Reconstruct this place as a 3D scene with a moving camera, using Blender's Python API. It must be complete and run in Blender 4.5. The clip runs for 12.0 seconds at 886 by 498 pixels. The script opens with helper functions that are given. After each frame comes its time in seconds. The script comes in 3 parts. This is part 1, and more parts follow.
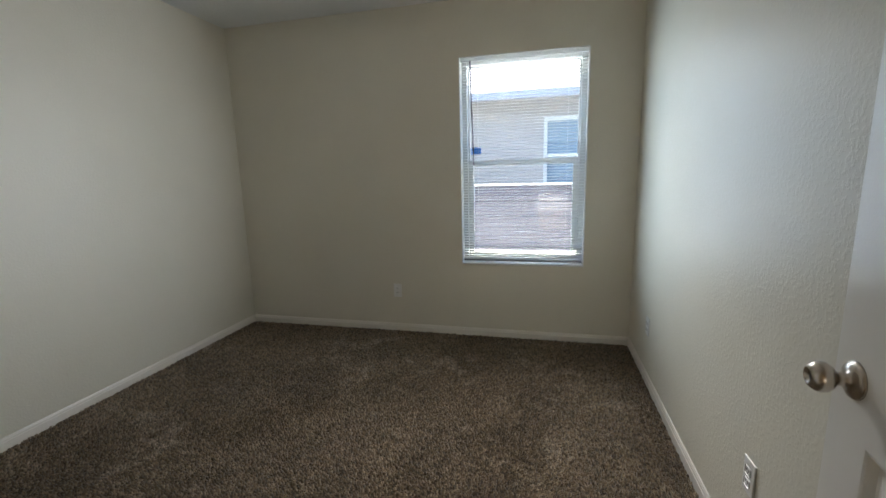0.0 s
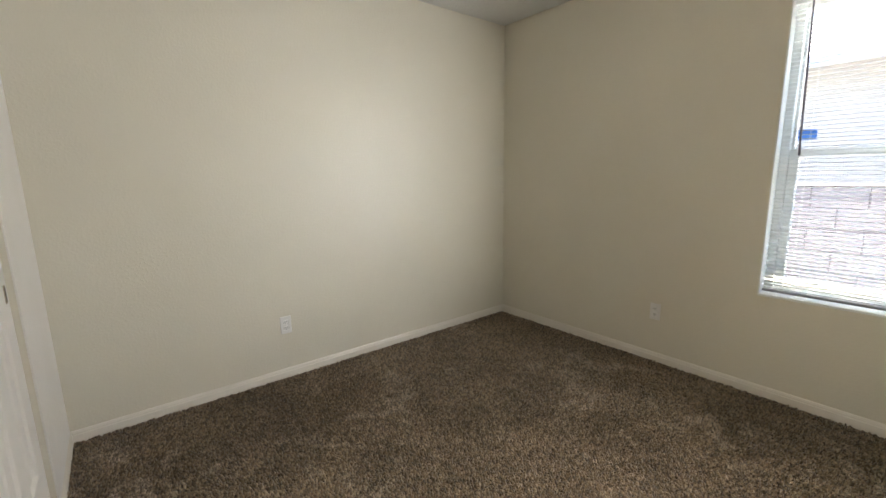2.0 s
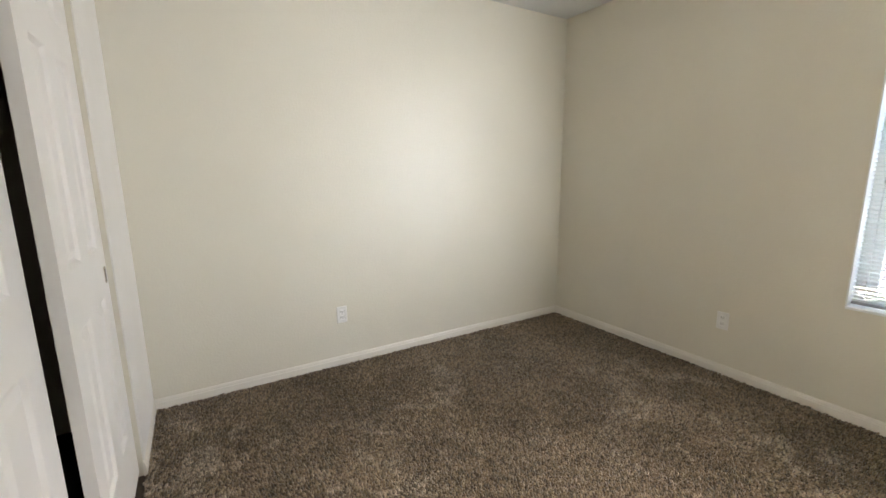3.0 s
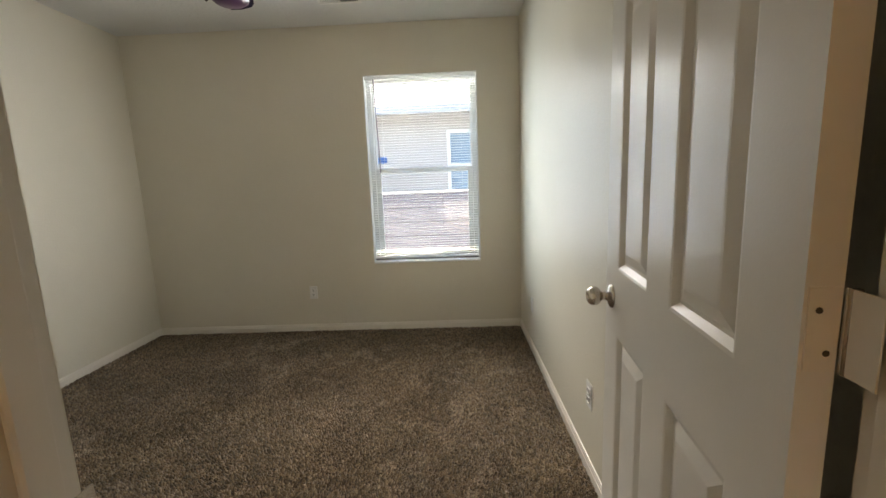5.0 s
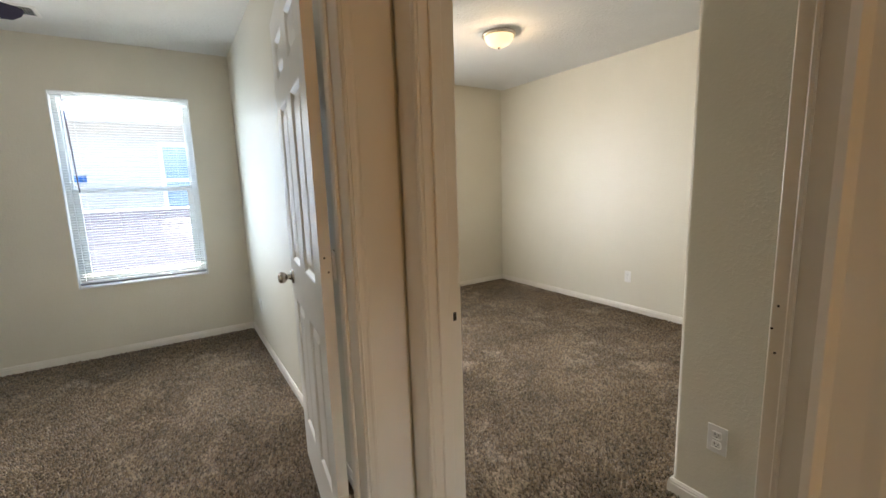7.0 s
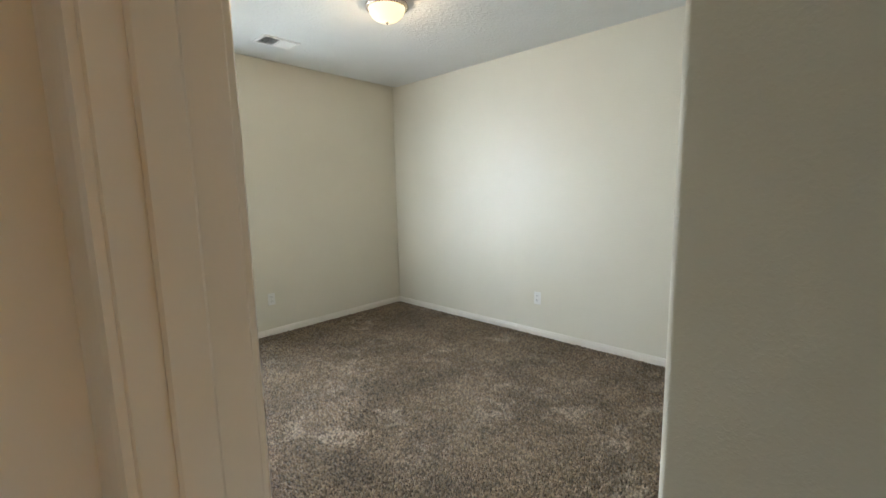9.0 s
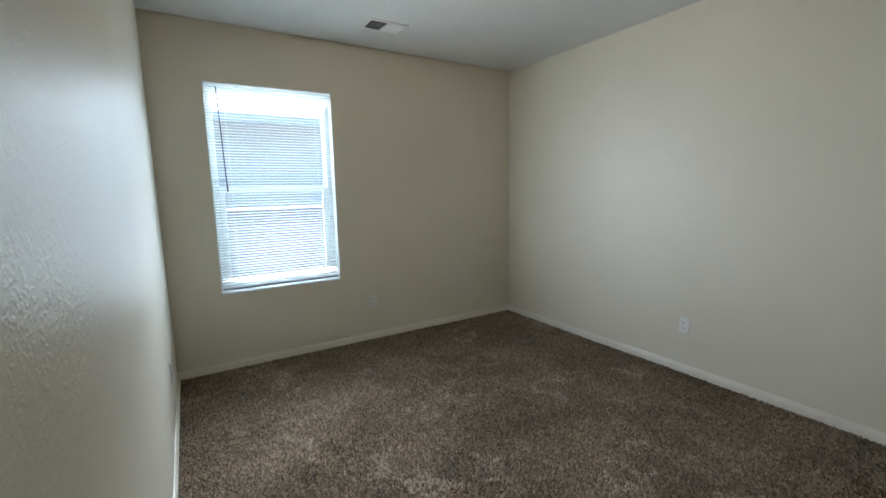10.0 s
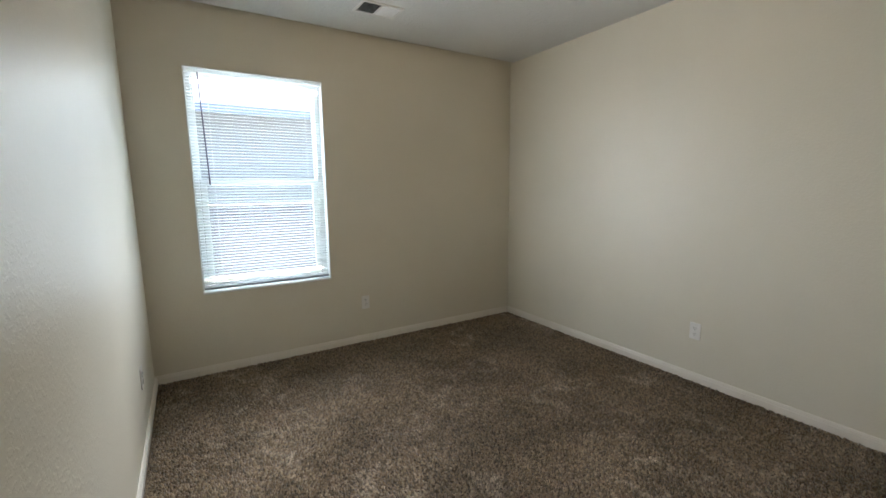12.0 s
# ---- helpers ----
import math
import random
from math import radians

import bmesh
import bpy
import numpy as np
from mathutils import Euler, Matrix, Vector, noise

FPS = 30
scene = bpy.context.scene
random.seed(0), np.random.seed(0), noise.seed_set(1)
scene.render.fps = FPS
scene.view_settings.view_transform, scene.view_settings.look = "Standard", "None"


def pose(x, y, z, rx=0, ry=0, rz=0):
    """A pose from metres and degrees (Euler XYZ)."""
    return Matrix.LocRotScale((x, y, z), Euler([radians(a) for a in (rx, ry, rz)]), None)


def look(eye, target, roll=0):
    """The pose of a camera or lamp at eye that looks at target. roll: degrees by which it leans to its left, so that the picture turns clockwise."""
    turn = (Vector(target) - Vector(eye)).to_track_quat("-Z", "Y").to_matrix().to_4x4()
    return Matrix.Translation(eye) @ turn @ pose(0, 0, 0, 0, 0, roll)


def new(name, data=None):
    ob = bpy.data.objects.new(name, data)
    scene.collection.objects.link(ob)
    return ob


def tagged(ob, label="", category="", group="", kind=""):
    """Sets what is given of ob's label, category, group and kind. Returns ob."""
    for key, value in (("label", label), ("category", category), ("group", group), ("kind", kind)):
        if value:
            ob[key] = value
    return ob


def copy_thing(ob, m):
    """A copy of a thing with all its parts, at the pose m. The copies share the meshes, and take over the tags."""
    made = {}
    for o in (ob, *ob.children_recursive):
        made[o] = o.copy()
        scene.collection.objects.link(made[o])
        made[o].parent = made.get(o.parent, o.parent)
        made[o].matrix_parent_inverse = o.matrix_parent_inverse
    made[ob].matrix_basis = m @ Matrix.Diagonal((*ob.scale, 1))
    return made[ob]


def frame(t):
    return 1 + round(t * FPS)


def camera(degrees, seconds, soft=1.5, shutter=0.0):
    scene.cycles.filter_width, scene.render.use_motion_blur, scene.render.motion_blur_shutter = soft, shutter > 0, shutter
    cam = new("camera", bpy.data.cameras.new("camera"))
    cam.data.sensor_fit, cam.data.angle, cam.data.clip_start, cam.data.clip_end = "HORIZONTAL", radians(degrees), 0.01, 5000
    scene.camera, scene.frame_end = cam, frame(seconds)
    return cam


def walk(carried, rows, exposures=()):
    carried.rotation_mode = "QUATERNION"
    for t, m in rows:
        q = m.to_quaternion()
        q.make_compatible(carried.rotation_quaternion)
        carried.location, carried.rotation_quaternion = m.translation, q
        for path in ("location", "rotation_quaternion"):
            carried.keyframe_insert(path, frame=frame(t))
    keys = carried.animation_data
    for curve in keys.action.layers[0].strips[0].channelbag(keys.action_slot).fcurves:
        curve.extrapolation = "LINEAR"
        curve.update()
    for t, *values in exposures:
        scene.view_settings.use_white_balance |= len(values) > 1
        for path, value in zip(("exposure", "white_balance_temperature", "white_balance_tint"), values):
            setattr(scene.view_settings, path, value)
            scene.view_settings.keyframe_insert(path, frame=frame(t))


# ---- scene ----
cam = camera(93.5, 12.0)
PATH = [
    (0, (-0.017, -0.091, 1.289), (-0.485, 1.821, 0.938), -1.5),
    (0.5, (-0.042, 0.108, 1.26), (-0.68, 1.973, 0.921), -1.4),
    (1, (-0.017, 0.275, 1.28), (-0.848, 2.059, 0.921), -1.2),
    (1.5, (0.033, 0.325, 1.29), (-1.163, 1.886, 0.925), -1.5),
    (2, (0.035, 0.288, 1.293), (-1.507, 1.511, 0.938), -1.0),
    (2.5, (0.071, 0.294, 1.297), (-1.698, 1.159, 0.944), -0.6),
    (3, (0.056, 0.292, 1.294), (-1.633, 1.299, 0.929), -0.6),
    (3.5, (0.047, 0.24, 1.278), (-1.189, 1.772, 0.921), -1.1),
    (5.3, (0.075, -0.605, 1.258), (0.25, 1.363, 0.945), -1.7),
    (5.5, (0.073, -0.72, 1.274), (0.428, 1.226, 0.978), -1.3),
    (6, (0.095, -0.912, 1.301), (0.755, 0.952, 1.001), -1.5),
    (6.5, (0.072, -1.125, 1.315), (0.962, 0.64, 1.006), -1.6),
    (7, (0.064, -1.255, 1.325), (1.13, 0.41, 1.021), -1.9),
    (7.5, (0.14, -1.185, 1.322), (1.371, 0.359, 1.004), -2.0),
    (7.7, (0.167, -1.126, 1.321), (1.454, 0.371, 1.002), -2.0),
    (9.3, (0.688, -0.602, 1.328), (2.133, 0.752, 1.058), -1.1),
    (9.4, (0.721, -0.564, 1.327), (2.146, 0.814, 1.059), -1.0),
    (9.5, (0.745, -0.521, 1.337), (2.131, 0.895, 1.063), -1.1),
    (9.6, (0.795, -0.489, 1.335), (2.115, 0.989, 1.06), -1.1),
    (9.8, (0.846, -0.412, 1.336), (2.025, 1.178, 1.053), -1.3),
    (10, (0.89, -0.34, 1.347), (1.923, 1.349, 1.061), -1.1),
    (10.5, (0.981, -0.18, 1.34), (1.718, 1.656, 1.049), -1.1),
    (11, (1.02, -0.102, 1.313), (1.63, 1.778, 1.007), -1.1),
    (11.5, (1.042, -0.123, 1.325), (1.786, 1.707, 1.011), -0.9),
    (12, (1.006, -0.196, 1.318), (2.041, 1.49, 1.027), -0.6),
]
EXPOSURES = [
    (0.0, 2.66, 6150, 10), (0.5, 2.68, 6500, 12), (1.0, 2.62, 6800, 12), (1.5, 3.0, 6700, 12), (2.0, 3.4, 6850, 12),
    (2.5, 3.82, 6500, 14), (3.0, 3.82, 6550, 13), (3.5, 3.42, 6500, 11), (5.3, 3.05, 7050, 12), (6.0, 3.3, 6300, 11),
    (7.0, 3.51, 6150, 11), (7.7, 3.51, 6050, 10), (9.3, 3.47, 5300, 5), (9.5, 3.32, 5250, 5), (10.0, 2.66, 5300, 6),
    (10.5, 2.74, 5650, 9), (11.0, 2.81, 5850, 10), (11.5, 2.84, 5850, 10), (12.0, 2.68, 5800, 9),
]
walk(cam, [(t, look(eye, target, roll)) for t, eye, target, roll in PATH], EXPOSURES)

# ---- world and sun ----
SUN_ELEVATION, SUN_TURN = 60.0, 262.0
world = bpy.data.worlds.new("sky")
scene.world = world
world.use_nodes = True
sky = world.node_tree.nodes.new("ShaderNodeTexSky")
sky.sky_type, sky.sun_disc = "NISHITA", False
sky.sun_elevation, sky.sun_rotation = radians(SUN_ELEVATION), radians(SUN_TURN)
backing = world.node_tree.nodes["Background"]
backing.inputs["Strength"].default_value = 0.12
world.node_tree.links.new(sky.outputs[0], backing.inputs["Color"])
sun = new("sun", bpy.data.lights.new("sun", "SUN"))
sun.data.energy, sun.data.angle, sun.data.color = 5.0, radians(0.5), (1.0, 0.95, 0.88)
toward = Vector((math.sin(radians(SUN_TURN)) * math.cos(radians(SUN_ELEVATION)),
                 math.cos(radians(SUN_TURN)) * math.cos(radians(SUN_ELEVATION)), math.sin(radians(SUN_ELEVATION))))
sun.matrix_world = look(toward * 30, (0, 0, 0))

# daylight in the two window openings: the broad pane of it, the sky slantwise along the side yard,
# the high sky down to the floor, and the sunlit ground up to the ceiling
def daylight(x, y, z, wide, tall, side, down, cone, watts, colour):
    lamp = new("window_daylight", bpy.data.lights.new("window_daylight", "AREA"))
    lamp.data.shape, lamp.data.size, lamp.data.size_y = "RECTANGLE", wide, tall
    lamp.data.energy, lamp.data.color, lamp.data.spread = watts, colour, radians(cone)
    flat = math.cos(radians(down))
    lamp.matrix_world = look((x, y, z), (x + flat * math.sin(radians(side)), y - flat * math.cos(radians(side)), z - math.sin(radians(down))))


COOL, PALE, WARM = (0.70, 0.86, 1.0), (1.0, 0.965, 0.915), (1.0, 0.88, 0.70)
# x, y, pane, (west: side, cone, watts, colour), (east: the same), high, low
for x, y, pane, west, east, high, low in ((-0.185, 3.112, 0.36, (-48, 94, 1.25, (0.93, 0.96, 1.0)), (47, 80, 0.58, COOL), 1.5, 0.45),
                                          (1.520, 3.154, 3.3, (-54, 80, 0.11, COOL), (46, 100, 1.20, PALE), 2.5, 0.38)):
    daylight(x, y + 0.153, 1.362, 0.82, 1.42, 0, 0, 180, pane, PALE)
    daylight(x + 0.08, y - 0.018, 1.362, 0.03, 1.40, west[0], 0, west[1], west[2], west[3])
    daylight(x - 0.08, y - 0.018, 1.362, 0.03, 1.40, east[0], 0, east[1], east[2], east[3])
    daylight(x, y, 2.06, 0.84, 0.05, 0, 47, 64, high, PALE)
    daylight(x, y, 0.67, 0.84, 0.05, 0, -48, 62, low, WARM)
# unseen fill lamp, added low at the hall's end to brighten the door posts
hall_fill = new("hall_fill_lamp", bpy.data.lights.new("hall_fill_lamp", "AREA"))
hall_fill.data.shape, hall_fill.data.size, hall_fill.data.size_y = "RECTANGLE", 0.58, 0.70
hall_fill.data.energy, hall_fill.data.color = 0.34, (1.0, 0.64, 0.29)
hall_fill.matrix_world = look((0.15, -2.28, 0.50), (0.25, 0.0, 0.50))

# the bulb inside the second bedroom's ceiling bowl
bulb = new("bowl_bulb", bpy.data.lights.new("bowl_bulb", "POINT"))
bulb.data.energy, bulb.data.shadow_soft_size, bulb.data.color = 0.95, 0.04, (1.0, 0.66, 0.34)
bulb.matrix_world = pose(2.42, 1.485, 2.445)

# ---- materials ----


def material(name, colour, rough=0.5, metal=0.0, second=None, scale=6.0, detail=4.0, bump=0.0, bump_scale=60.0,
             bump_distance=0.002, specular=0.5, spread=(0.35, 0.65), random_value=0.0, knock=False):
    m = bpy.data.materials.new(name)
    m.use_nodes = True
    nt = m.node_tree
    n, l = nt.nodes, nt.links
    b = n["Principled BSDF"]
    b.inputs["Base Color"].default_value = (*colour, 1)
    b.inputs["Roughness"].default_value = rough
    b.inputs["Metallic"].default_value = metal
    b.inputs["Specular IOR Level"].default_value = specular
    geo = n.new("ShaderNodeNewGeometry")
    if second:
        tex = n.new("ShaderNodeTexNoise")
        tex.inputs["Scale"].default_value, tex.inputs["Detail"].default_value = scale, detail
        l.new(geo.outputs["Position"], tex.inputs["Vector"])
        ramp = n.new("ShaderNodeValToRGB")
        ramp.color_ramp.elements[0].position, ramp.color_ramp.elements[1].position = spread
        ramp.color_ramp.elements[0].color = (*colour, 1)
        ramp.color_ramp.elements[1].color = (*second, 1)
        l.new(tex.outputs["Fac"], ramp.inputs["Fac"])
        out = ramp.outputs["Color"]
        if random_value:
            info = n.new("ShaderNodeObjectInfo")
            hsv = n.new("ShaderNodeHueSaturation")
            span = n.new("ShaderNodeMapRange")
            span.inputs["To Min"].default_value, span.inputs["To Max"].default_value = 1 - random_value, 1 + random_value
            l.new(info.outputs["Random"], span.inputs["Value"])
            l.new(span.outputs["Result"], hsv.inputs["Value"])
            l.new(out, hsv.inputs["Color"])
            out = hsv.outputs["Color"]
        l.new(out, b.inputs["Base Color"])
    if bump:
        tb = n.new("ShaderNodeTexNoise")
        tb.inputs["Scale"].default_value, tb.inputs["Detail"].default_value = bump_scale, 3.0
        l.new(geo.outputs["Position"], tb.inputs["Vector"])
        bp = n.new("ShaderNodeBump")
        bp.inputs["Strength"].default_value, bp.inputs["Distance"].default_value = bump, bump_distance
        height = tb.outputs["Fac"]
        if knock:
            flat = n.new("ShaderNodeMapRange")
            flat.interpolation_type = "SMOOTHSTEP"
            flat.inputs["From Min"].default_value, flat.inputs["From Max"].default_value = 0.46, 0.62
            l.new(height, flat.inputs["Value"])
            height = flat.outputs["Result"]
        l.new(height, bp.inputs["Height"])
        l.new(bp.outputs["Normal"], b.inputs["Normal"])
    return m


WALL = material("wall paint", (0.711, 0.675, 0.568), 0.42, second=(0.743, 0.706, 0.60), scale=1.3, bump=0.17, bump_scale=80, bump_distance=0.0022, knock=True)
CEILING = material("ceiling paint", (0.72, 0.725, 0.71), 0.8, second=(0.76, 0.765, 0.75), scale=1.5, bump=0.4, bump_scale=38, bump_distance=0.003, knock=True)
TRIM = material("trim paint", (0.78, 0.74, 0.66), 0.32, second=(0.81, 0.77, 0.70), scale=3, bump=0.08, bump_scale=150)
DOOR = material("door paint", (0.78, 0.755, 0.70), 0.3, second=(0.81, 0.785, 0.73), scale=4, bump=0.1, bump_scale=220)
CLOSET = material("closet door paint", (0.80, 0.78, 0.74), 0.35, second=(0.83, 0.81, 0.78), scale=4, bump=0.06, bump_scale=200)
VINYL = material("white vinyl", (0.80, 0.81, 0.80), 0.35, second=(0.83, 0.84, 0.83), scale=9)
SLAT = material("white slat enamel", (0.80, 0.82, 0.82), 0.55, second=(0.83, 0.85, 0.85), scale=12, specular=0.3)
PLATE = material("white plastic", (0.80, 0.79, 0.76), 0.3, second=(0.83, 0.82, 0.79), scale=30)
# near-black colour stands in for the shade inside slots, holes and ducts
HOLE_SHADE = material("painted hole shade", (0.02, 0.018, 0.016), 0.6)
NICKEL = material("satin nickel", (0.55, 0.50, 0.44), 0.26, 1.0, second=(0.60, 0.55, 0.49), scale=40)
BRONZE = material("dark pull metal", (0.06, 0.05, 0.04), 0.4, 0.6, second=(0.08, 0.07, 0.06), scale=60)
WAND = material("shade-grey rail plastic", (0.30, 0.31, 0.33), 0.3, second=(0.34, 0.35, 0.37), scale=50)
WAND_DARK = material("dark wand plastic", (0.10, 0.09, 0.12), 0.3, second=(0.12, 0.11, 0.14), scale=50)
STICKER = material("blue sticker", (0.06, 0.26, 0.80), 0.4, second=(0.07, 0.3, 0.84), scale=40)
STUCCO = material("neighbour stucco", (0.465, 0.44, 0.43), 0.9, second=(0.495, 0.47, 0.46), scale=2.0, bump=0.6, bump_scale=70, bump_distance=0.006)
FASCIA = material("fascia paint", (0.30, 0.31, 0.36), 0.6, second=(0.34, 0.35, 0.40), scale=3)
ROOF = material("roof tile", (0.50, 0.46, 0.42), 0.85, second=(0.57, 0.53, 0.48), scale=5, bump=0.4, bump_scale=30, random_value=0.08)
BLOCK = material("concrete block", (0.205, 0.183, 0.212), 0.92, second=(0.222, 0.198, 0.228), scale=14, bump=0.5, bump_scale=110, random_value=0.03)
MORTAR = material("mortar", (0.20, 0.179, 0.208), 0.95, second=(0.218, 0.194, 0.224), scale=30)
CAP = material("pale block cap", (0.66, 0.61, 0.58), 0.9, second=(0.7, 0.65, 0.62), scale=20)
GRAVEL = material("gravel ground", (0.44, 0.41, 0.38), 0.95, second=(0.56, 0.53, 0.49), scale=40, bump=1.0, bump_scale=60, bump_distance=0.02)
FAN_DARK = material("dark fan lacquer", (0.008, 0.006, 0.02), 0.75, second=(0.012, 0.009, 0.028), scale=8, specular=0.08)
FAN_RIM = material("purple fan fitter", (0.07, 0.025, 0.09), 0.3, second=(0.09, 0.03, 0.11), scale=12)
SCREEN_GLASS = material("neighbour window glass", (0.27, 0.36, 0.45), 0.08, second=(0.31, 0.40, 0.49), scale=3)
CARPET_BACK = material("carpet backing", (0.055, 0.042, 0.032), 1.0, second=(0.075, 0.058, 0.045), scale=60)


def carpet_material():
    m = bpy.data.materials.new("carpet pile")
    m.use_nodes = True
    n, l = m.node_tree.nodes, m.node_tree.links
    b = n["Principled BSDF"]
    b.inputs["Roughness"].default_value, b.inputs["Specular IOR Level"].default_value = 0.95, 0.15
    b.inputs["Sheen Weight"].default_value, b.inputs["Sheen Roughness"].default_value = 0.25, 0.5
    geo = n.new("ShaderNodeNewGeometry")

    def noise_between(scale, detail, distortion, low, high, to_low=0.0, to_high=1.0):
        tex, span = n.new("ShaderNodeTexNoise"), n.new("ShaderNodeMapRange")
        tex.inputs["Scale"].default_value, tex.inputs["Detail"].default_value, tex.inputs["Distortion"].default_value = scale, detail, distortion
        l.new(geo.outputs["Position"], tex.inputs["Vector"])
        span.interpolation_type = "SMOOTHSTEP"
        for key, value in (("From Min", low), ("From Max", high), ("To Min", to_low), ("To Max", to_high)):
            span.inputs[key].default_value = value
        l.new(tex.outputs["Fac"], span.inputs["Value"])
        return span.outputs["Result"]

    def times(a, b):
        node = n.new("ShaderNodeMath")
        node.operation = "MULTIPLY"
        l.new(a, node.inputs[0])
        l.new(b, node.inputs[1])
        return node.outputs["Value"]

    # brushed strokes in trodden areas, on an even pile
    strokes = times(noise_between(4.6, 4.0, 1.2, 0.51, 0.64), noise_between(1.2, 2.0, 0.4, 0.42, 0.58))
    # paler colour stands in for light caught by the brushed tufts
    ramp = n.new("ShaderNodeValToRGB")
    ramp.color_ramp.elements[0].color, ramp.color_ramp.elements[1].color = (0.230, 0.176, 0.116, 1), (0.352, 0.284, 0.205, 1)
    l.new(strokes, ramp.inputs["Fac"])
    island = n.new("ShaderNodeMapRange")
    island.inputs["To Min"].default_value, island.inputs["To Max"].default_value = 0.43, 1.55
    l.new(geo.outputs["Random Per Island"], island.inputs["Value"])
    fleck = times(times(island.outputs["Result"], noise_between(60.0, 2.0, 0.0, 0.35, 0.65, 0.80, 1.20)), noise_between(2.6, 4.0, 0.9, 0.32, 0.68, 0.82, 1.18))
    hsv = n.new("ShaderNodeHueSaturation")
    l.new(fleck, hsv.inputs["Value"])
    l.new(ramp.outputs["Color"], hsv.inputs["Color"])
    l.new(hsv.outputs["Color"], b.inputs["Base Color"])
    return m


def glass_material(name, tint, gloss):
    m = bpy.data.materials.new(name)
    m.use_nodes = True
    n, l = m.node_tree.nodes, m.node_tree.links
    n.remove(n["Principled BSDF"])
    clear, shiny, mix = n.new("ShaderNodeBsdfTransparent"), n.new("ShaderNodeBsdfGlossy"), n.new("ShaderNodeMixShader")
    clear.inputs["Color"].default_value = (*tint, 1)
    shiny.inputs["Roughness"].default_value = 0.02
    mix.inputs["Fac"].default_value = gloss
    l.new(clear.outputs[0], mix.inputs[1])
    l.new(shiny.outputs[0], mix.inputs[2])
    l.new(mix.outputs[0], n["Material Output"].inputs["Surface"])
    return m


def lamp_material(name, colour, strength):
    m = bpy.data.materials.new(name)
    m.use_nodes = True
    b = m.node_tree.nodes["Principled BSDF"]
    b.inputs["Base Color"].default_value = (0.8, 0.75, 0.65, 1)
    b.inputs["Roughness"].default_value = 0.3
    b.inputs["Emission Color"].default_value = (*colour, 1)
    b.inputs["Emission Strength"].default_value = strength
    return m


# thin slats let part of the daylight through
n, l = SLAT.node_tree.nodes, SLAT.node_tree.links
through_light, blend = n.new("ShaderNodeBsdfTranslucent"), n.new("ShaderNodeMixShader")
through_light.inputs["Color"].default_value = (0.84, 0.86, 0.86, 1)
blend.inputs["Fac"].default_value = 0.62
l.new(n["Principled BSDF"].outputs[0], blend.inputs[1])
l.new(through_light.outputs[0], blend.inputs[2])
l.new(blend.outputs[0], n["Material Output"].inputs["Surface"])
PILE = carpet_material()
GLASS = glass_material("window glass", (0.93, 0.97, 0.97), 0.05)
LAMP_GLASS = lamp_material("lit frosted glass", (1.0, 0.66, 0.28), 0.13)
HALL_GLOW = lamp_material("added hall glow", (1.0, 0.46, 0.11), 1.1)
BLUE_GLASS = lamp_material("blue lit glass", (0.03, 0.10, 1.0), 0.22)
FAN_GLOW = lamp_material("added fan glow", (1.0, 0.80, 0.55), 1.5)

# ---- building helpers ----


def add_box(bm, x0, x1, y0, y1, z0, z1, bevel=0.0, segments=1):
    made = bmesh.ops.create_cube(bm, size=1.0, matrix=Matrix.Translation(((x0 + x1) / 2, (y0 + y1) / 2, (z0 + z1) / 2))
                                 @ Matrix.Diagonal((abs(x1 - x0), abs(y1 - y0), abs(z1 - z0), 1)))
    if bevel:
        edges = list({e for v in made["verts"] for e in v.link_edges})
        bmesh.ops.bevel(bm, geom=edges, offset=bevel, segments=segments, affect="EDGES", profile=0.5)
    return bm


def box(*a, **k):
    return add_box(bmesh.new(), *a, **k)


def add_prism(bm, points, z0, z1):
    """Upright prism over a plan outline given anticlockwise."""
    low, high = [bm.verts.new((x, y, z0)) for x, y in points], [bm.verts.new((x, y, z1)) for x, y in points]
    n = len(points)
    for i in range(n):
        bm.faces.new((low[i], low[(i + 1) % n], high[(i + 1) % n], high[i]))
    bm.faces.new(list(reversed(low)))
    bm.faces.new(high)
    return bm


def add_lathe(bm, profile, steps=32, m=Matrix.Identity(4)):
    """Turn a profile of (radius, height) about z."""
    rings = []
    for r, z in profile:
        if r < 1e-5:
            rings.append([bm.verts.new(m @ Vector((0, 0, z)))])
        else:
            rings.append([bm.verts.new(m @ Vector((r * math.cos(2 * math.pi * i / steps), r * math.sin(2 * math.pi * i / steps), z))) for i in range(steps)])
    for a, b in zip(rings, rings[1:]):
        for i in range(steps):
            j = (i + 1) % steps
            if len(a) == 1 and len(b) > 1:
                bm.faces.new((a[0], b[i], b[j]))
            elif len(b) == 1 and len(a) > 1:
                bm.faces.new((a[i], a[j], b[0]))
            elif len(a) > 1:
                bm.faces.new((a[i], a[j], b[j], b[i]))
    bmesh.ops.recalc_face_normals(bm, faces=bm.faces[:])
    return bm


def mesh_of(name, bm, mat, smooth=False):
    me = bpy.data.meshes.new(name)
    bmesh.ops.recalc_face_normals(bm, faces=bm.faces[:])
    if smooth:
        for f in bm.faces:
            f.smooth = True
    bm.to_mesh(me)
    bm.free()
    me.materials.append(mat)
    return me


def part(name, bm, mat, parent, label="", smooth=False, at=None):
    ob = new(name, mesh_of(name, bm, mat, smooth))
    ob.parent = parent
    if at:
        ob.matrix_basis = at
    return tagged(ob, label)


def again(name, source, parent, at):
    """Another part on the same mesh."""
    ob = new(name, source.data)
    ob.parent, ob.matrix_basis = parent, at
    return ob


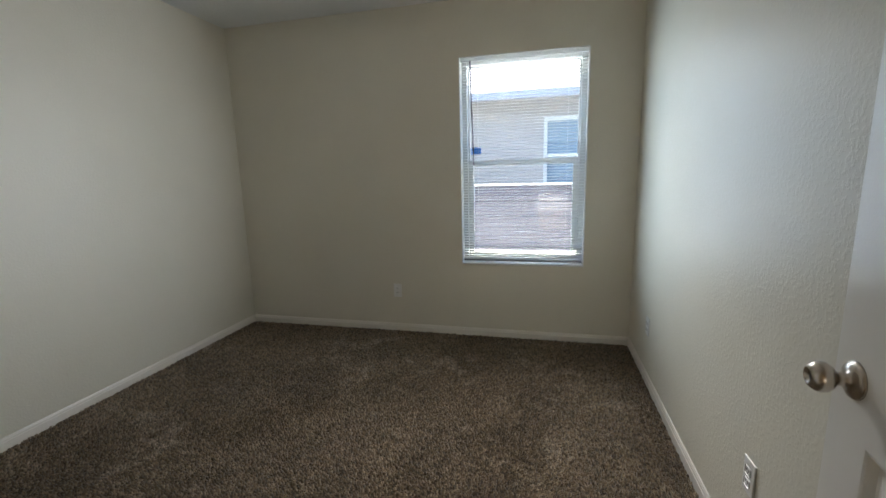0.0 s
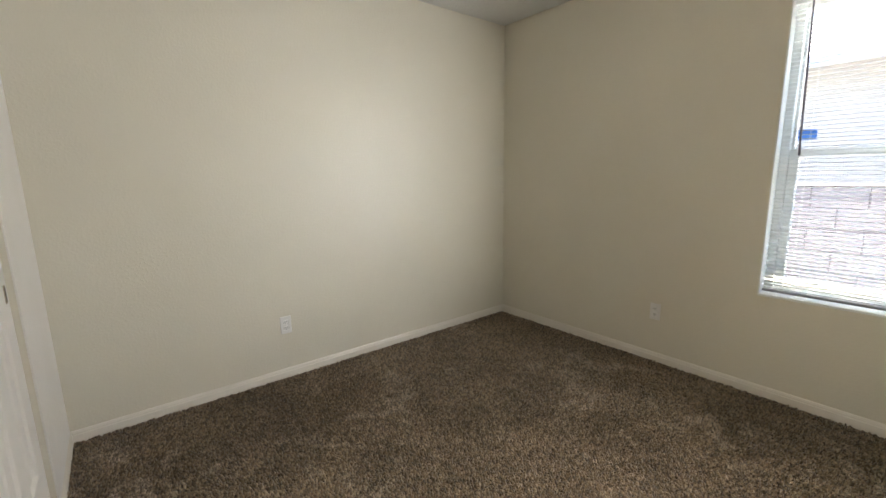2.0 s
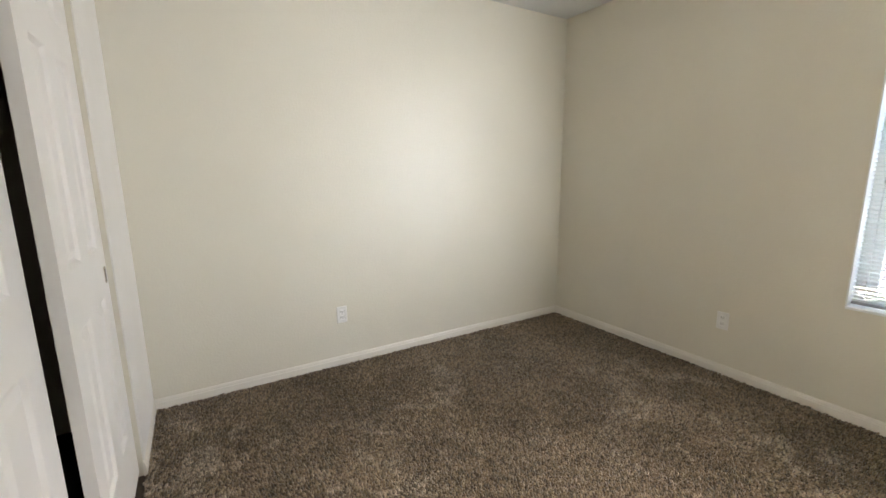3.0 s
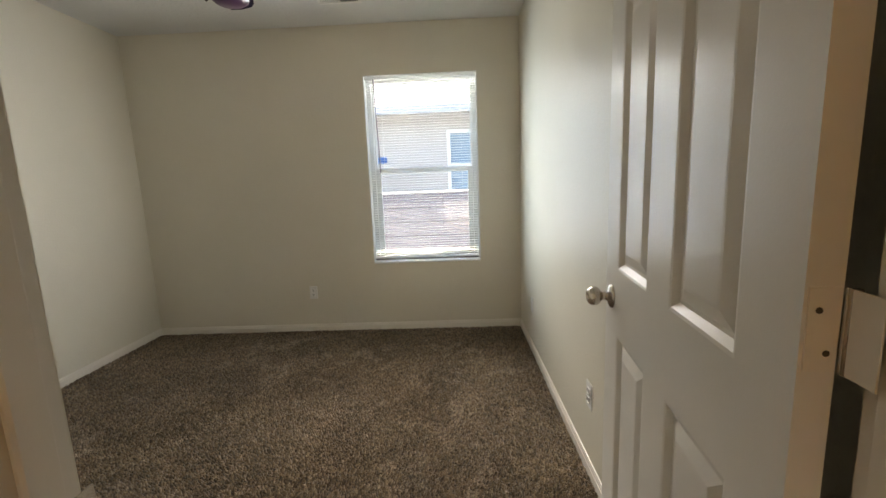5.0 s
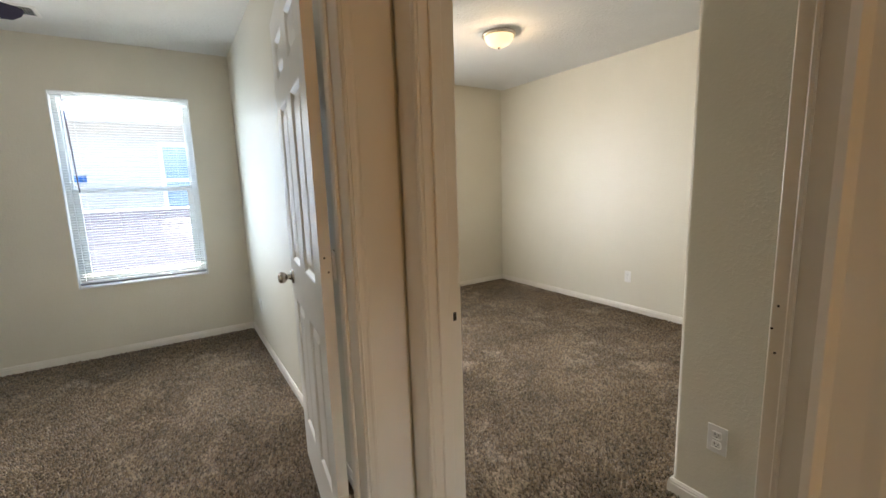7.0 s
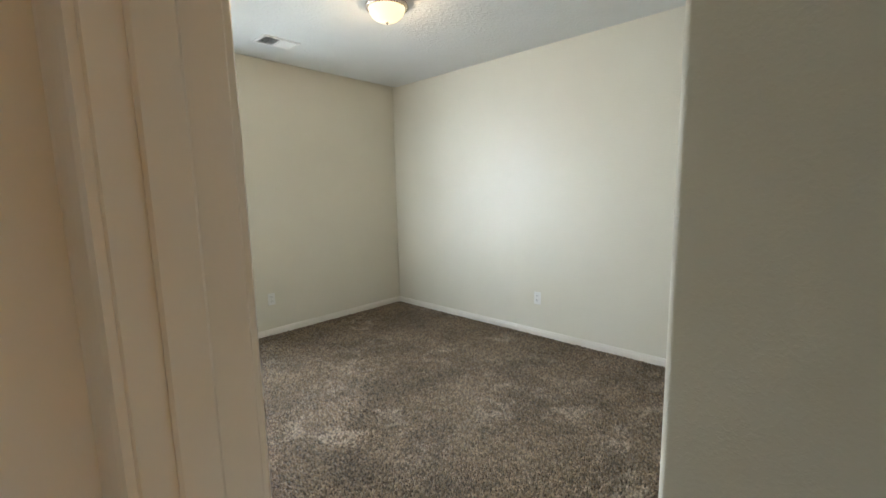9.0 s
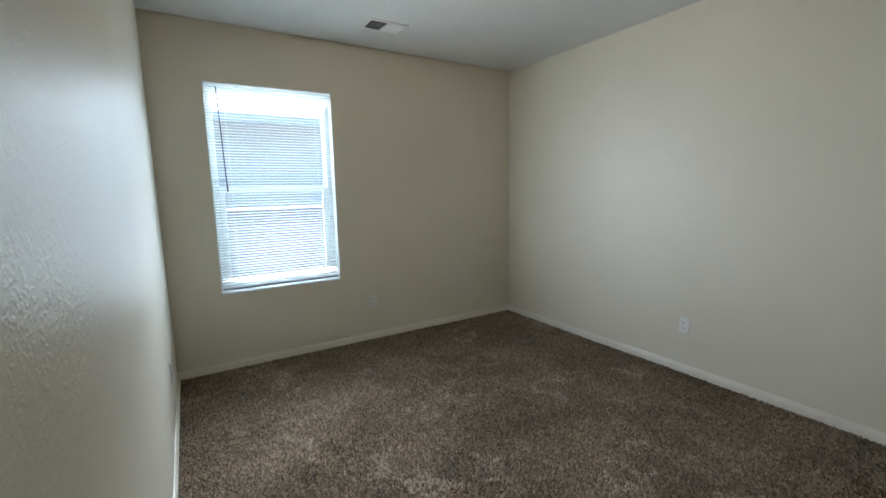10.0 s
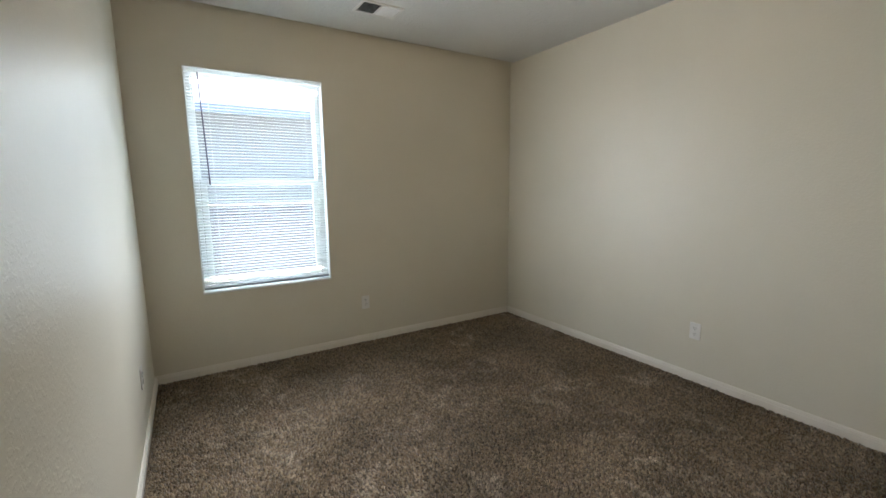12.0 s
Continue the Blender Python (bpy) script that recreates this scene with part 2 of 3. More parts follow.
def thing(name, m, label, category, group="", kind=""):
    ob = new(name)
    ob.empty_display_size = 0.05
    ob.matrix_basis = m
    return tagged(ob, label, category, group, kind)


def structure(name, bm, mat, label, category="wall", smooth=False):
    return tagged(new(name, mesh_of(name, bm, mat, smooth)), label, category, kind="structure")


# ---- the plan ----
TOP = 2.522
A_W, A_E, A_N, A_S = -2.615, 0.616, 3.105, -0.014
B_W, B_E, B_N = 0.730, 3.860, 3.147
HALL_N = -0.162
HALL_E = 0.628
WIN_A, WIN_B = (-0.643, 0.274), (1.064, 1.976)
WIN_Z = (0.590, 2.130)
DOOR_A = (-0.342, 0.466)
DOOR_B = (-1.044, -0.293)
DOOR_B_HALL = -1.107
DOOR_TOP = 2.045
NOOK_X, NOOK_Y = 1.733, -0.408
CLOSET_X = (-2.03, -0.60)
OUT = 0.19


def window_wall(x0, x1, y, win):
    bm = bmesh.new()
    add_box(bm, x0, win[0], y, y + OUT, -0.4, 2.75)
    add_box(bm, win[1], x1, y, y + OUT, -0.4, 2.75)
    add_box(bm, win[0], win[1], y, y + OUT, -0.4, WIN_Z[0])
    add_box(bm, win[0], win[1], y, y + OUT, WIN_Z[1], 2.75)
    return bm


structure("wall_north", window_wall(-2.73, 0.683, A_N, WIN_A), WALL, "cream orange-peel painted bedroom wall around a window")
structure("wall_north_second", window_wall(0.683, 4.0, B_N, WIN_B), WALL, "cream orange-peel painted bedroom wall around a window")
structure("wall_west", box(A_W - 0.125, A_W, -0.9, A_N, -0.4, 2.75), WALL, "plain cream painted bedroom wall with an outlet")
bm = bmesh.new()
J = 0.019
add_box(bm, A_E, B_W, HALL_N, 3.10, -0.4, 2.75)
structure("wall_party", bm, WALL, "cream orange-peel wall between the two bedrooms")
bm = bmesh.new()
add_box(bm, HALL_E, B_W, DOOR_B[1] + J, HALL_N, -0.4, 2.75)
add_box(bm, HALL_E, B_W, DOOR_B_HALL - J, DOOR_B[1] + J, DOOR_TOP + J, 2.75)
add_box(bm, HALL_E, B_W, -2.3, DOOR_B_HALL - J, -0.4, 2.75)
structure("wall_hall_east", bm, WALL, "cream orange-peel hall wall with a doorway")
bm = bmesh.new()
add_box(bm, A_W, CLOSET_X[0], HALL_N, A_S, -0.1, TOP + 0.05)
add_box(bm, CLOSET_X[0], CLOSET_X[1], HALL_N, A_S, 2.06, TOP + 0.05)
add_box(bm, CLOSET_X[1], DOOR_A[0] - J, HALL_N, A_S, -0.1, TOP + 0.05)
add_box(bm, DOOR_A[0] - J, DOOR_A[1] + J, HALL_N, A_S, DOOR_TOP + J, TOP + 0.05)
add_box(bm, DOOR_A[1] + J, A_E, HALL_N, A_S, -0.1, TOP + 0.05)
structure("wall_south", bm, WALL, "cream painted wall with a closet opening and a doorway")
bm = bmesh.new()
add_box(bm, A_W, -0.67, -0.87, -0.75, -0.1, TOP + 0.05)
add_box(bm, -0.67, -0.55, -2.3, HALL_N, -0.1, TOP + 0.05)
structure("wall_hall_west", bm, WALL, "plain cream painted hall wall behind the closet")
bm = bmesh.new()
add_box(bm, -0.67, -0.16, -2.42, -2.3, -0.4, 2.75)
add_box(bm, 0.46, B_W, -2.42, -2.3, -0.4, 2.75)
# low opening added behind the hall fill lamp; this wall is never in view
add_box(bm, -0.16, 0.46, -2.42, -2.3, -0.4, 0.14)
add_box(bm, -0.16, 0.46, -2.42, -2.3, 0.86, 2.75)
structure("wall_hall_south", bm, WALL, "plain cream painted wall closing the hall")
# pane added to close that opening
structure("added_hall_pane", box(-0.16, 0.46, -2.40, -2.39, 0.14, 0.86), GLASS, "added low pane in the unseen hall end", "window").visible_shadow = False


def rounded(points, index, r, steps=6):
    """Plan outline with one corner rounded, as a bullnose bead."""
    p0, p, p1 = (Vector(points[(index + k) % len(points)]) for k in (-1, 0, 1))
    a, b = (p0 - p).normalized(), (p1 - p).normalized()
    arc = []
    for k in range(steps + 1):
        f = k / steps * math.pi / 2
        arc.append(tuple(p + a * r * (1 - math.sin(f)) + b * r * (1 - math.cos(f))))
    return points[:index] + arc + points[index + 1:]


outline = [(NOOK_X, -1.5), (NOOK_X + 0.12, -1.5), (NOOK_X + 0.12, NOOK_Y - 0.12), (3.50, NOOK_Y - 0.12), (4.0, -0.08), (4.0, 3.14), (B_E, 3.14), (B_E, -0.045), (B_E - 0.363, NOOK_Y), (NOOK_X, NOOK_Y)]
bm = add_prism(bmesh.new(), rounded(outline, 9, 0.02), -0.4, 2.75)
wall = structure("wall_east", bm, WALL, "cream painted bedroom walls with a rounded corner bead")
structure("wall_nook_south", box(B_W, NOOK_X, -1.5, -1.38, -0.4, 2.75), WALL, "plain cream painted wall closing the entry nook")

ceiling = structure("ceiling", box(-2.73, 4.0, -2.42, 3.10, TOP, TOP + 0.2), CEILING, "white knockdown-textured ceiling", "ceiling")
structure("floor", box(-2.73, 4.0, -2.42, 3.15, -0.16, -0.014), CARPET_BACK, "brown carpet backing on the slab", "floor")

# ---- baseboards ----
BASE_PROFILE = [(0.0, 0.0), (0.0125, 0.0), (0.0125, 0.046), (0.0095, 0.050), (0.0095, 0.056), (0.0045, 0.067), (0.0, 0.068)]


def baseboard(name, p, q, label="white painted stepped baseboard", ends=(0.0, 0.0)):
    """Runs from p to q with the room on the left of the way."""
    p, q = Vector(p), Vector(q)
    way = (q - p).normalized()
    side = Vector((-way.y, way.x))
    p, q = p - way * ends[0], q + way * ends[1]
    bm = bmesh.new()
    rings = []
    for o in (p, q):
        rings.append([bm.verts.new((*(o + side * d), z - 0.012)) for d, z in BASE_PROFILE])
    k = len(BASE_PROFILE)
    for i in range(k):
        bm.faces.new((rings[0][i], rings[1][i], rings[1][(i + 1) % k], rings[0][(i + 1) % k]))
    bm.faces.new(rings[0])
    bm.faces.new(list(reversed(rings[1])))
    return structure(name, bm, TRIM, label, "baseboard")


baseboard("baseboard_1", (A_E, A_N), (A_W, A_N))
baseboard("baseboard_2", (A_W, A_N - 0.0126), (A_W, A_S))
baseboard("baseboard_3", (A_W + 0.0126, A_S), (CLOSET_X[0], A_S), ends=(0.0, 0.012))
baseboard("baseboard_4", (CLOSET_X[1], A_S), (DOOR_A[0] - 0.065, A_S))
baseboard("baseboard_5", (A_E, A_S + 0.0126), (A_E, A_N - 0.0126))
baseboard("baseboard_6", (B_E, B_N), (B_W, B_N))
baseboard("baseboard_7", (B_E, -0.045), (B_E, B_N - 0.0126))
baseboard("baseboard_8", (B_E - 0.363, NOOK_Y), (B_E, -0.045), ends=(0.0, -0.006))
baseboard("baseboard_9", (NOOK_X, NOOK_Y), (B_E - 0.363, NOOK_Y), ends=(0.0125, 0.0))
baseboard("baseboard_10", (NOOK_X, -1.38), (NOOK_X, NOOK_Y), ends=(0.0, 0.0))
baseboard("baseboard_11", (B_W, B_N - 0.0126), (B_W, DOOR_B[1] + 0.064))
baseboard("baseboard_12", (HALL_E, -2.3), (HALL_E, DOOR_B_HALL - 0.095))
baseboard("baseboard_13", (-0.55, HALL_N), (-0.55, -2.3))

# ---- windows and blinds ----


def make_window(name, win, y):
    x0, x1 = win
    z0, z1 = WIN_Z
    w = thing(name, Matrix.Identity(4), "white vinyl single-hung window in a drywall return", "window", kind="structure")
    f0, f1 = y + 0.085, y + 0.155
    bm = bmesh.new()
    add_box(bm, x0, x0 + 0.042, f0, f1, z0, z1, 0.003)
    add_box(bm, x1 - 0.042, x1, f0, f1, z0, z1, 0.003)
    add_box(bm, x0 + 0.042, x1 - 0.042, f0, f1, z1 - 0.042, z1, 0.003)
    add_box(bm, x0 + 0.042, x1 - 0.042, f0, f1, z0, z0 + 0.042, 0.003)
    part("window_frame", bm, VINYL, w)
    zm = 1.370
    bm = bmesh.new()
    add_box(bm, x0 + 0.042, x1 - 0.042, f0 + 0.035, f1 - 0.012, zm - 0.018, zm + 0.018, 0.002)
    add_box(bm, x0 + 0.042, x0 + 0.056, f0 + 0.035, f1 - 0.012, zm + 0.018, z1 - 0.042, 0.002)
    add_box(bm, x1 - 0.056, x1 - 0.042, f0 + 0.035, f1 - 0.012, zm + 0.018, z1 - 0.042, 0.002)
    add_box(bm, x0 + 0.056, x1 - 0.056, f0 + 0.035, f1 - 0.012, z1 - 0.056, z1 - 0.042, 0.002)
    upper = part("upper_sash", bm, VINYL, w)
    bm = bmesh.new()
    add_box(bm, x0 + 0.044, x0 + 0.086, f0 + 0.006, f0 + 0.034, z0 + 0.042, zm + 0.022, 0.003)
    add_box(bm, x1 - 0.086, x1 - 0.044, f0 + 0.006, f0 + 0.034, z0 + 0.042, zm + 0.022, 0.003)
    add_box(bm, x0 + 0.086, x1 - 0.086, f0 + 0.006, f0 + 0.034, zm - 0.022, zm + 0.022, 0.003)
    add_box(bm, x0 + 0.086, x1 - 0.086, f0 + 0.006, f0 + 0.034, z0 + 0.042, z0 + 0.088, 0.003)
    lower = part("lower_sash", bm, VINYL, w)
    a = part("pane", box(x0 + 0.056, x1 - 0.056, f0 + 0.048, f0 + 0.052, zm + 0.018, z1 - 0.056), GLASS, upper, "clear glass pane")
    b = part("pane", box(x0 + 0.086, x1 - 0.086, f0 + 0.018, f0 + 0.022, z0 + 0.088, zm - 0.022), GLASS, lower, "clear glass pane")
    a.visible_shadow = b.visible_shadow = False
    bm = bmesh.new()
    add_box(bm, (x0 + x1) / 2 - 0.03, (x0 + x1) / 2 + 0.03, f0 - 0.006, f0 + 0.006, zm + 0.004, zm + 0.014, 0.003)
    part("sash_lock", bm, VINYL, lower)
    part("window_sill", box(x0 - 0.002, x1 + 0.002, y - 0.004, f0, z0 - 0.008, z0 + 0.006, 0.003), VINYL, w, "thin white sill board")
    bm = bmesh.new()
    add_box(bm, x0 - 0.003, x0 + 0.004, y - 0.003, f0, z0 + 0.006, z1, 0.001)
    add_box(bm, x1 - 0.004, x1 + 0.003, y - 0.003, f0, z0 + 0.006, z1, 0.001)
    add_box(bm, x0 + 0.004, x1 - 0.004, y - 0.003, f0, z1 - 0.004, z1 + 0.003, 0.001)
    part("return_lining", bm, VINYL, w, "white lined window return")
    return w


def make_blind(win, y, label, slant):
    x0, x1 = win[0] + 0.008, win[1] - 0.008
    base = Matrix.Translation(((x0 + x1) / 2, y + 0.022, WIN_Z[0] + 0.012))
    d = thing("window_blind", base, label, "blind", "mini blinds")
    half, high = (x1 - x0) / 2, WIN_Z[1] - WIN_Z[0] - 0.014
    bm = box(-half, half, -0.014, 0.014, high - 0.028, high - 0.001, 0.002)
    part("headrail", bm, SLAT, d, "white metal headrail")
    # the rail's shade is put into its grey colour
    part("bottom_rail", box(-half + 0.004, half - 0.004, -0.012, 0.012, 0.010, 0.024, 0.004, segments=2), WAND, d, "bottom rail with its shade in grey colour")
    bm = bmesh.new()
    n = 5
    top, low = [], []
    for i in range(n):
        f = i / (n - 1) * 2 - 1
        for row, dz in ((top, 0.0004), (low, -0.0004)):
            row.append([bm.verts.new((sx * (half - 0.004), f * 0.0122, 0.0022 * (1 - f * f) + dz)) for sx in (-1, 1)])
    for i in range(n - 1):
        bm.faces.new((top[i][0], top[i][1], top[i + 1][1], top[i + 1][0]))
        bm.faces.new((low[i + 1][0], low[i + 1][1], low[i][1], low[i][0]))
    for i in (0, n - 1):
        bm.faces.new((top[i][0], top[i][1], low[i][1], low[i][0]))
    pitch = 0.0205
    count = int((high - 0.06) / pitch)
    tilt = Matrix.Rotation(radians(slant), 4, "X")
    first = part("slat", bm, SLAT, d, at=Matrix.Translation((0, 0, 0.036)) @ tilt)
    for i in range(1, count):
        sway = Matrix.Rotation(radians(random.uniform(-0.4, 0.4)), 4, "X") @ Matrix.Rotation(radians(random.uniform(-0.05, 0.05)), 4, "Y")
        again("slat", first, d, Matrix.Translation((0, 0, 0.036 + i * pitch)) @ tilt @ sway)
    cord = box(-0.0006, 0.0006, -0.0006, 0.0006, 0.02, high - 0.028)
    first = part("ladder_cord", cord, SLAT, d, at=Matrix.Translation((-half * 0.72, -0.0135, 0)))
    for x, yy in ((half * 0.72, -0.0135), (-half * 0.72, 0.0135), (half * 0.72, 0.0135)):
        again("ladder_cord", first, d, Matrix.Translation((x, yy, 0)))
    bm = bmesh.new()
    add_lathe(bm, [(0.0, 0.0), (0.0055, 0.002), (0.0055, 0.05), (0.0045, 0.055), (0.0045, 0.745), (0.0, 0.746)], 8)
    part("wand", bm, WAND_DARK, d, "thin dark tilt wand", at=Matrix.Translation((-half + 0.075, -0.024, high - 0.03)) @ Matrix.Rotation(radians(-1.5), 4, "Y") @ Matrix.Translation((0, 0, -0.745)))
    return d


w1 = make_window("window_1", WIN_A, A_N)
make_window("window_2", WIN_B, B_N)
make_blind(WIN_A, A_N, "white open mini blind hanging in the bedroom window", 4)
make_blind(WIN_B, B_N, "white half-open mini blind with a thin tilt wand", 15)
bm = box(WIN_A[0] + 0.062, WIN_A[0] + 0.140, A_N + 0.1255, A_N + 0.1275, 1.438, 1.492, 0.0005)
part("sticker", bm, STICKER, w1, "small blue square sticker on the glass")

# ---- door frames ----


def jamb_frame(name, span, depth, along, label, stop_at, sides, set_back=None):
    """A lined doorway. along: 'x' where the opening runs along x. depth: its two faces. sides: the faces that carry casing.
    set_back: for a low jamb that starts behind the first face, the depth of its front and the low edge of the opening before it."""
    d = thing(name, Matrix.Identity(4), label, "door frame", kind="structure")

    def put(nm, a0, a1, d0, d1, z0, z1, bevel=0.002, lab=""):
        if along == "x":
            return part(nm, box(a0, a1, d0, d1, z0, z1, bevel), TRIM, d, lab)
        return part(nm, box(d0, d1, a0, a1, z0, z1, bevel), TRIM, d, lab)
    a0, a1 = span
    front, first = set_back or (depth[0], a0)
    put("jamb", first - 0.018, a0, front, depth[1], -0.012, DOOR_TOP)
    put("jamb", a1, a1 + 0.018, depth[0], depth[1], -0.012, DOOR_TOP)
    put("head_jamb", first - 0.018, a1 + 0.018, depth[0], depth[1], DOOR_TOP, DOOR_TOP + 0.018)
    s0, s1 = stop_at
    if set_back:
        put("stop", a0 - 0.026, a0 - 0.018, front - 0.005, front - 0.0005, -0.012, DOOR_TOP, 0.002)
    else:
        put("stop", a0, a0 + 0.010, s0, s1, -0.012, DOOR_TOP - 0.010, 0.003)
    put("stop", a1 - 0.010, a1, s0, s1, -0.012, DOOR_TOP - 0.010, 0.003)
    put("stop", a0, a1, s0, s1, DOOR_TOP - 0.010, DOOR_TOP, 0.003)
    profile = [(0.0, 0.0), (0.0, 0.007), (0.006, 0.0105), (0.012, 0.0085), (0.030, 0.012), (0.040, 0.0155), (0.052, 0.0165), (0.057, 0.013), (0.057, 0.0)]
    for face, out, wide in sides:
        low = (first if face <= depth[0] else a0) - 0.005
        for edge, grow in ((low, -1), (a1 + 0.005, 1)):
            bm = bmesh.new()
            rings = []
            for z, mitre in ((-0.012, 0.0), (DOOR_TOP + 0.005, 1.0)):
                ring = []
                for u, v in ((pu * wide / 0.057, pv) for pu, pv in profile):
                    a, dd = edge + grow * u, face + out * v
                    ring.append(bm.verts.new((a, dd, z + mitre * u) if along == "x" else (dd, a, z + mitre * u)))
                rings.append(ring)
            k = len(profile)
            for i in range(k):
                bm.faces.new((rings[0][i], rings[1][i], rings[1][(i + 1) % k], rings[0][(i + 1) % k]))
            bm.faces.new(rings[0])
            bm.faces.new(rings[1])
            part("casing", bm, TRIM, d)
        bm = bmesh.new()
        rings = []
        for a, grow in ((low, -1), (a1 + 0.005, 1)):
            ring = []
            for u, v in ((pu * wide / 0.057, pv) for pu, pv in profile):
                aa, dd = a + grow * u, face + out * v
                ring.append(bm.verts.new((aa, dd, DOOR_TOP + 0.005 + u) if along == "x" else (dd, aa, DOOR_TOP + 0.005 + u)))
            rings.append(ring)
        k = len(profile)
        for i in range(k):
            bm.faces.new((rings[0][i], rings[1][i], rings[1][(i + 1) % k], rings[0][(i + 1) % k]))
        part("head_casing", bm, TRIM, d)
    return d


fa = jamb_frame("door_1", DOOR_A, (HALL_N - 0.001, A_S - 0.018), "x", "white painted door frame with narrow moulded casing", (-0.092, -0.054),
                ((HALL_N - 0.001, -1, 0.030),))
fb = jamb_frame("door_2", DOOR_B, (HALL_E - 0.001, B_W + 0.001), "y", "white painted door frame without its door", (0.655, 0.692),
                ((HALL_E - 0.001, -1, 0.088), (B_W + 0.001, 1, 0.057)), set_back=(0.700, DOOR_B_HALL))
part("casing_board", box(DOOR_A[1] + 0.036, HALL_E - 0.013, HALL_N - 0.010, HALL_N, -0.012, DOOR_TOP + 0.035, 0.0015), TRIM, fa, "flat painted board filling the corner")

# strikes, latch holes and screw holes, the holes as near-black pieces for their shade
bm = box(DOOR_A[0] - 0.001, DOOR_A[0] + 0.0015, -0.048, -0.018, 0.885, 0.942, 0.0006)
strike = part("strike_plate", bm, NICKEL, fa, "worn nickel strike plate")
part("latch_hole", box(DOOR_A[0] + 0.0005, DOOR_A[0] + 0.0022, -0.041, -0.027, 0.900, 0.928, 0.0003), HOLE_SHADE, strike)
bm = box(0.707, 0.718, DOOR_B[1] - 0.0015, DOOR_B[1] + 0.001, 0.936, 0.961, 0.0006)
part("latch_hole", bm, HOLE_SHADE, fb, "bare dark latch hole")
hole = None
for y, z in ((-1.0525, 1.158), (-1.0475, 1.127), (-1.0530, 1.095), (-1.0525, 1.868), (-1.0475, 1.837), (-1.0530, 1.805), (-1.0525, 0.288), (-1.0475, 0.257), (-1.0530, 0.225)):
    at = Matrix.Translation((0.6997, y, z)) @ Matrix.Rotation(radians(-90), 4, "Y")
    if hole is None:
        hole = part("screw_hole", add_lathe(bmesh.new(), [(0.0, 0.0008), (0.0012, 0.0008), (0.0017, 0.0004), (0.0017, 0.0)], 10), HOLE_SHADE, fb, "empty hinge screw hole", at=at)
    else:
        again("screw_hole", hole, fb, at)

# ---- panel doors ----


def panel_faces(bm, y, out, width, panels, height):
    """One moulded face of a door, in the plane y, with sunk and raised panels. out: +1 or -1, the way that it looks."""
    xs = sorted({0.0, width} | {p[0] for p in panels} | {p[1] for p in panels})
    zs = sorted({0.0, height} | {p[2] for p in panels} | {p[3] for p in panels})
    rects = {(round(p[0], 4), round(p[2], 4)) for p in panels}
    for i in range(len(xs) - 1):
        for k in range(len(zs) - 1):
            x0, x1, z0, z1 = xs[i], xs[i + 1], zs[k], zs[k + 1]
            if (round(x0, 4), round(z0, 4)) not in rects:
                bm.faces.new([bm.verts.new(v) for v in ((x0, y, z0), (x1, y, z0), (x1, y, z1), (x0, y, z1))])
                continue
            steps = ((0.0, 0.0), (0.006, -0.0015), (0.017, -0.012), (0.025, -0.012), (0.050, -0.003), (0.056, -0.0025))
            rings = [[bm.verts.new((a, y + out * dd, c)) for a, c in ((x0 + g, z0 + g), (x1 - g, z0 + g), (x1 - g, z1 - g), (x0 + g, z1 - g))] for g, dd in steps]
            for a, b in zip(rings, rings[1:]):
                for s in range(4):
                    bm.faces.new((a[s], a[(s + 1) % 4], b[(s + 1) % 4], b[s]))
            bm.faces.new(rings[-1])


def panel_door(width, height, thick, panels):
    bm = bmesh.new()
    panel_faces(bm, 0.0, -1, width, panels, height)
    panel_faces(bm, thick, 1, width, panels, height)
    for quad in (((0, 0, 0), (0, thick, 0), (0, thick, height), (0, 0, height)), ((width, 0, 0), (width, thick, 0), (width, thick, height), (width, 0, height)),
                 ((0, 0, 0), (width, 0, 0), (width, thick, 0), (0, thick, 0)), ((0, 0, height), (width, 0, height), (width, thick, height), (0, thick, height))):
        bm.faces.new([bm.verts.new(v) for v in quad])
    bmesh.ops.remove_doubles(bm, verts=bm.verts[:], dist=0.0002)
    return bm


def six_panels(width, stile, mullion):
    c = (width - 2 * stile - mullion) / 2
    cols = ((stile, stile + c), (width - stile - c, width - stile))
    return [(a, b, z0, z1) for a, b in cols for z0, z1 in ((0.235, 0.832), (1.008, 1.66), (1.765, 1.925))]


# the open bedroom door: hinge edge at its origin, leaf along local x
LEAF_W = 0.775
turn = Matrix.Translation((0.417, -0.012, 0.008)) @ Matrix.Rotation(radians(90 - 6.2), 4, "Z")
leaf = thing("bedroom_door", turn, "white six-panel door standing open on its hinges", "door")
bm = panel_door(LEAF_W, 2.025, 0.035, six_panels(LEAF_W, 0.112, 0.118))
bmesh.ops.transform(bm, matrix=Matrix.Translation((0, -0.035, 0)), verts=bm.verts[:])
part("leaf", bm, DOOR, leaf)
KNOB = [(0.0, 0.0), (0.033, 0.0), (0.033, 0.003), (0.030, 0.007), (0.021, 0.010), (0.0125, 0.012), (0.0115, 0.026), (0.0135, 0.029), (0.020, 0.033), (0.0255, 0.041), (0.0265, 0.049), (0.0245, 0.057), (0.0185, 0.064), (0.0135, 0.0665), (0.0125, 0.0655), (0.009, 0.062), (0.0, 0.061)]
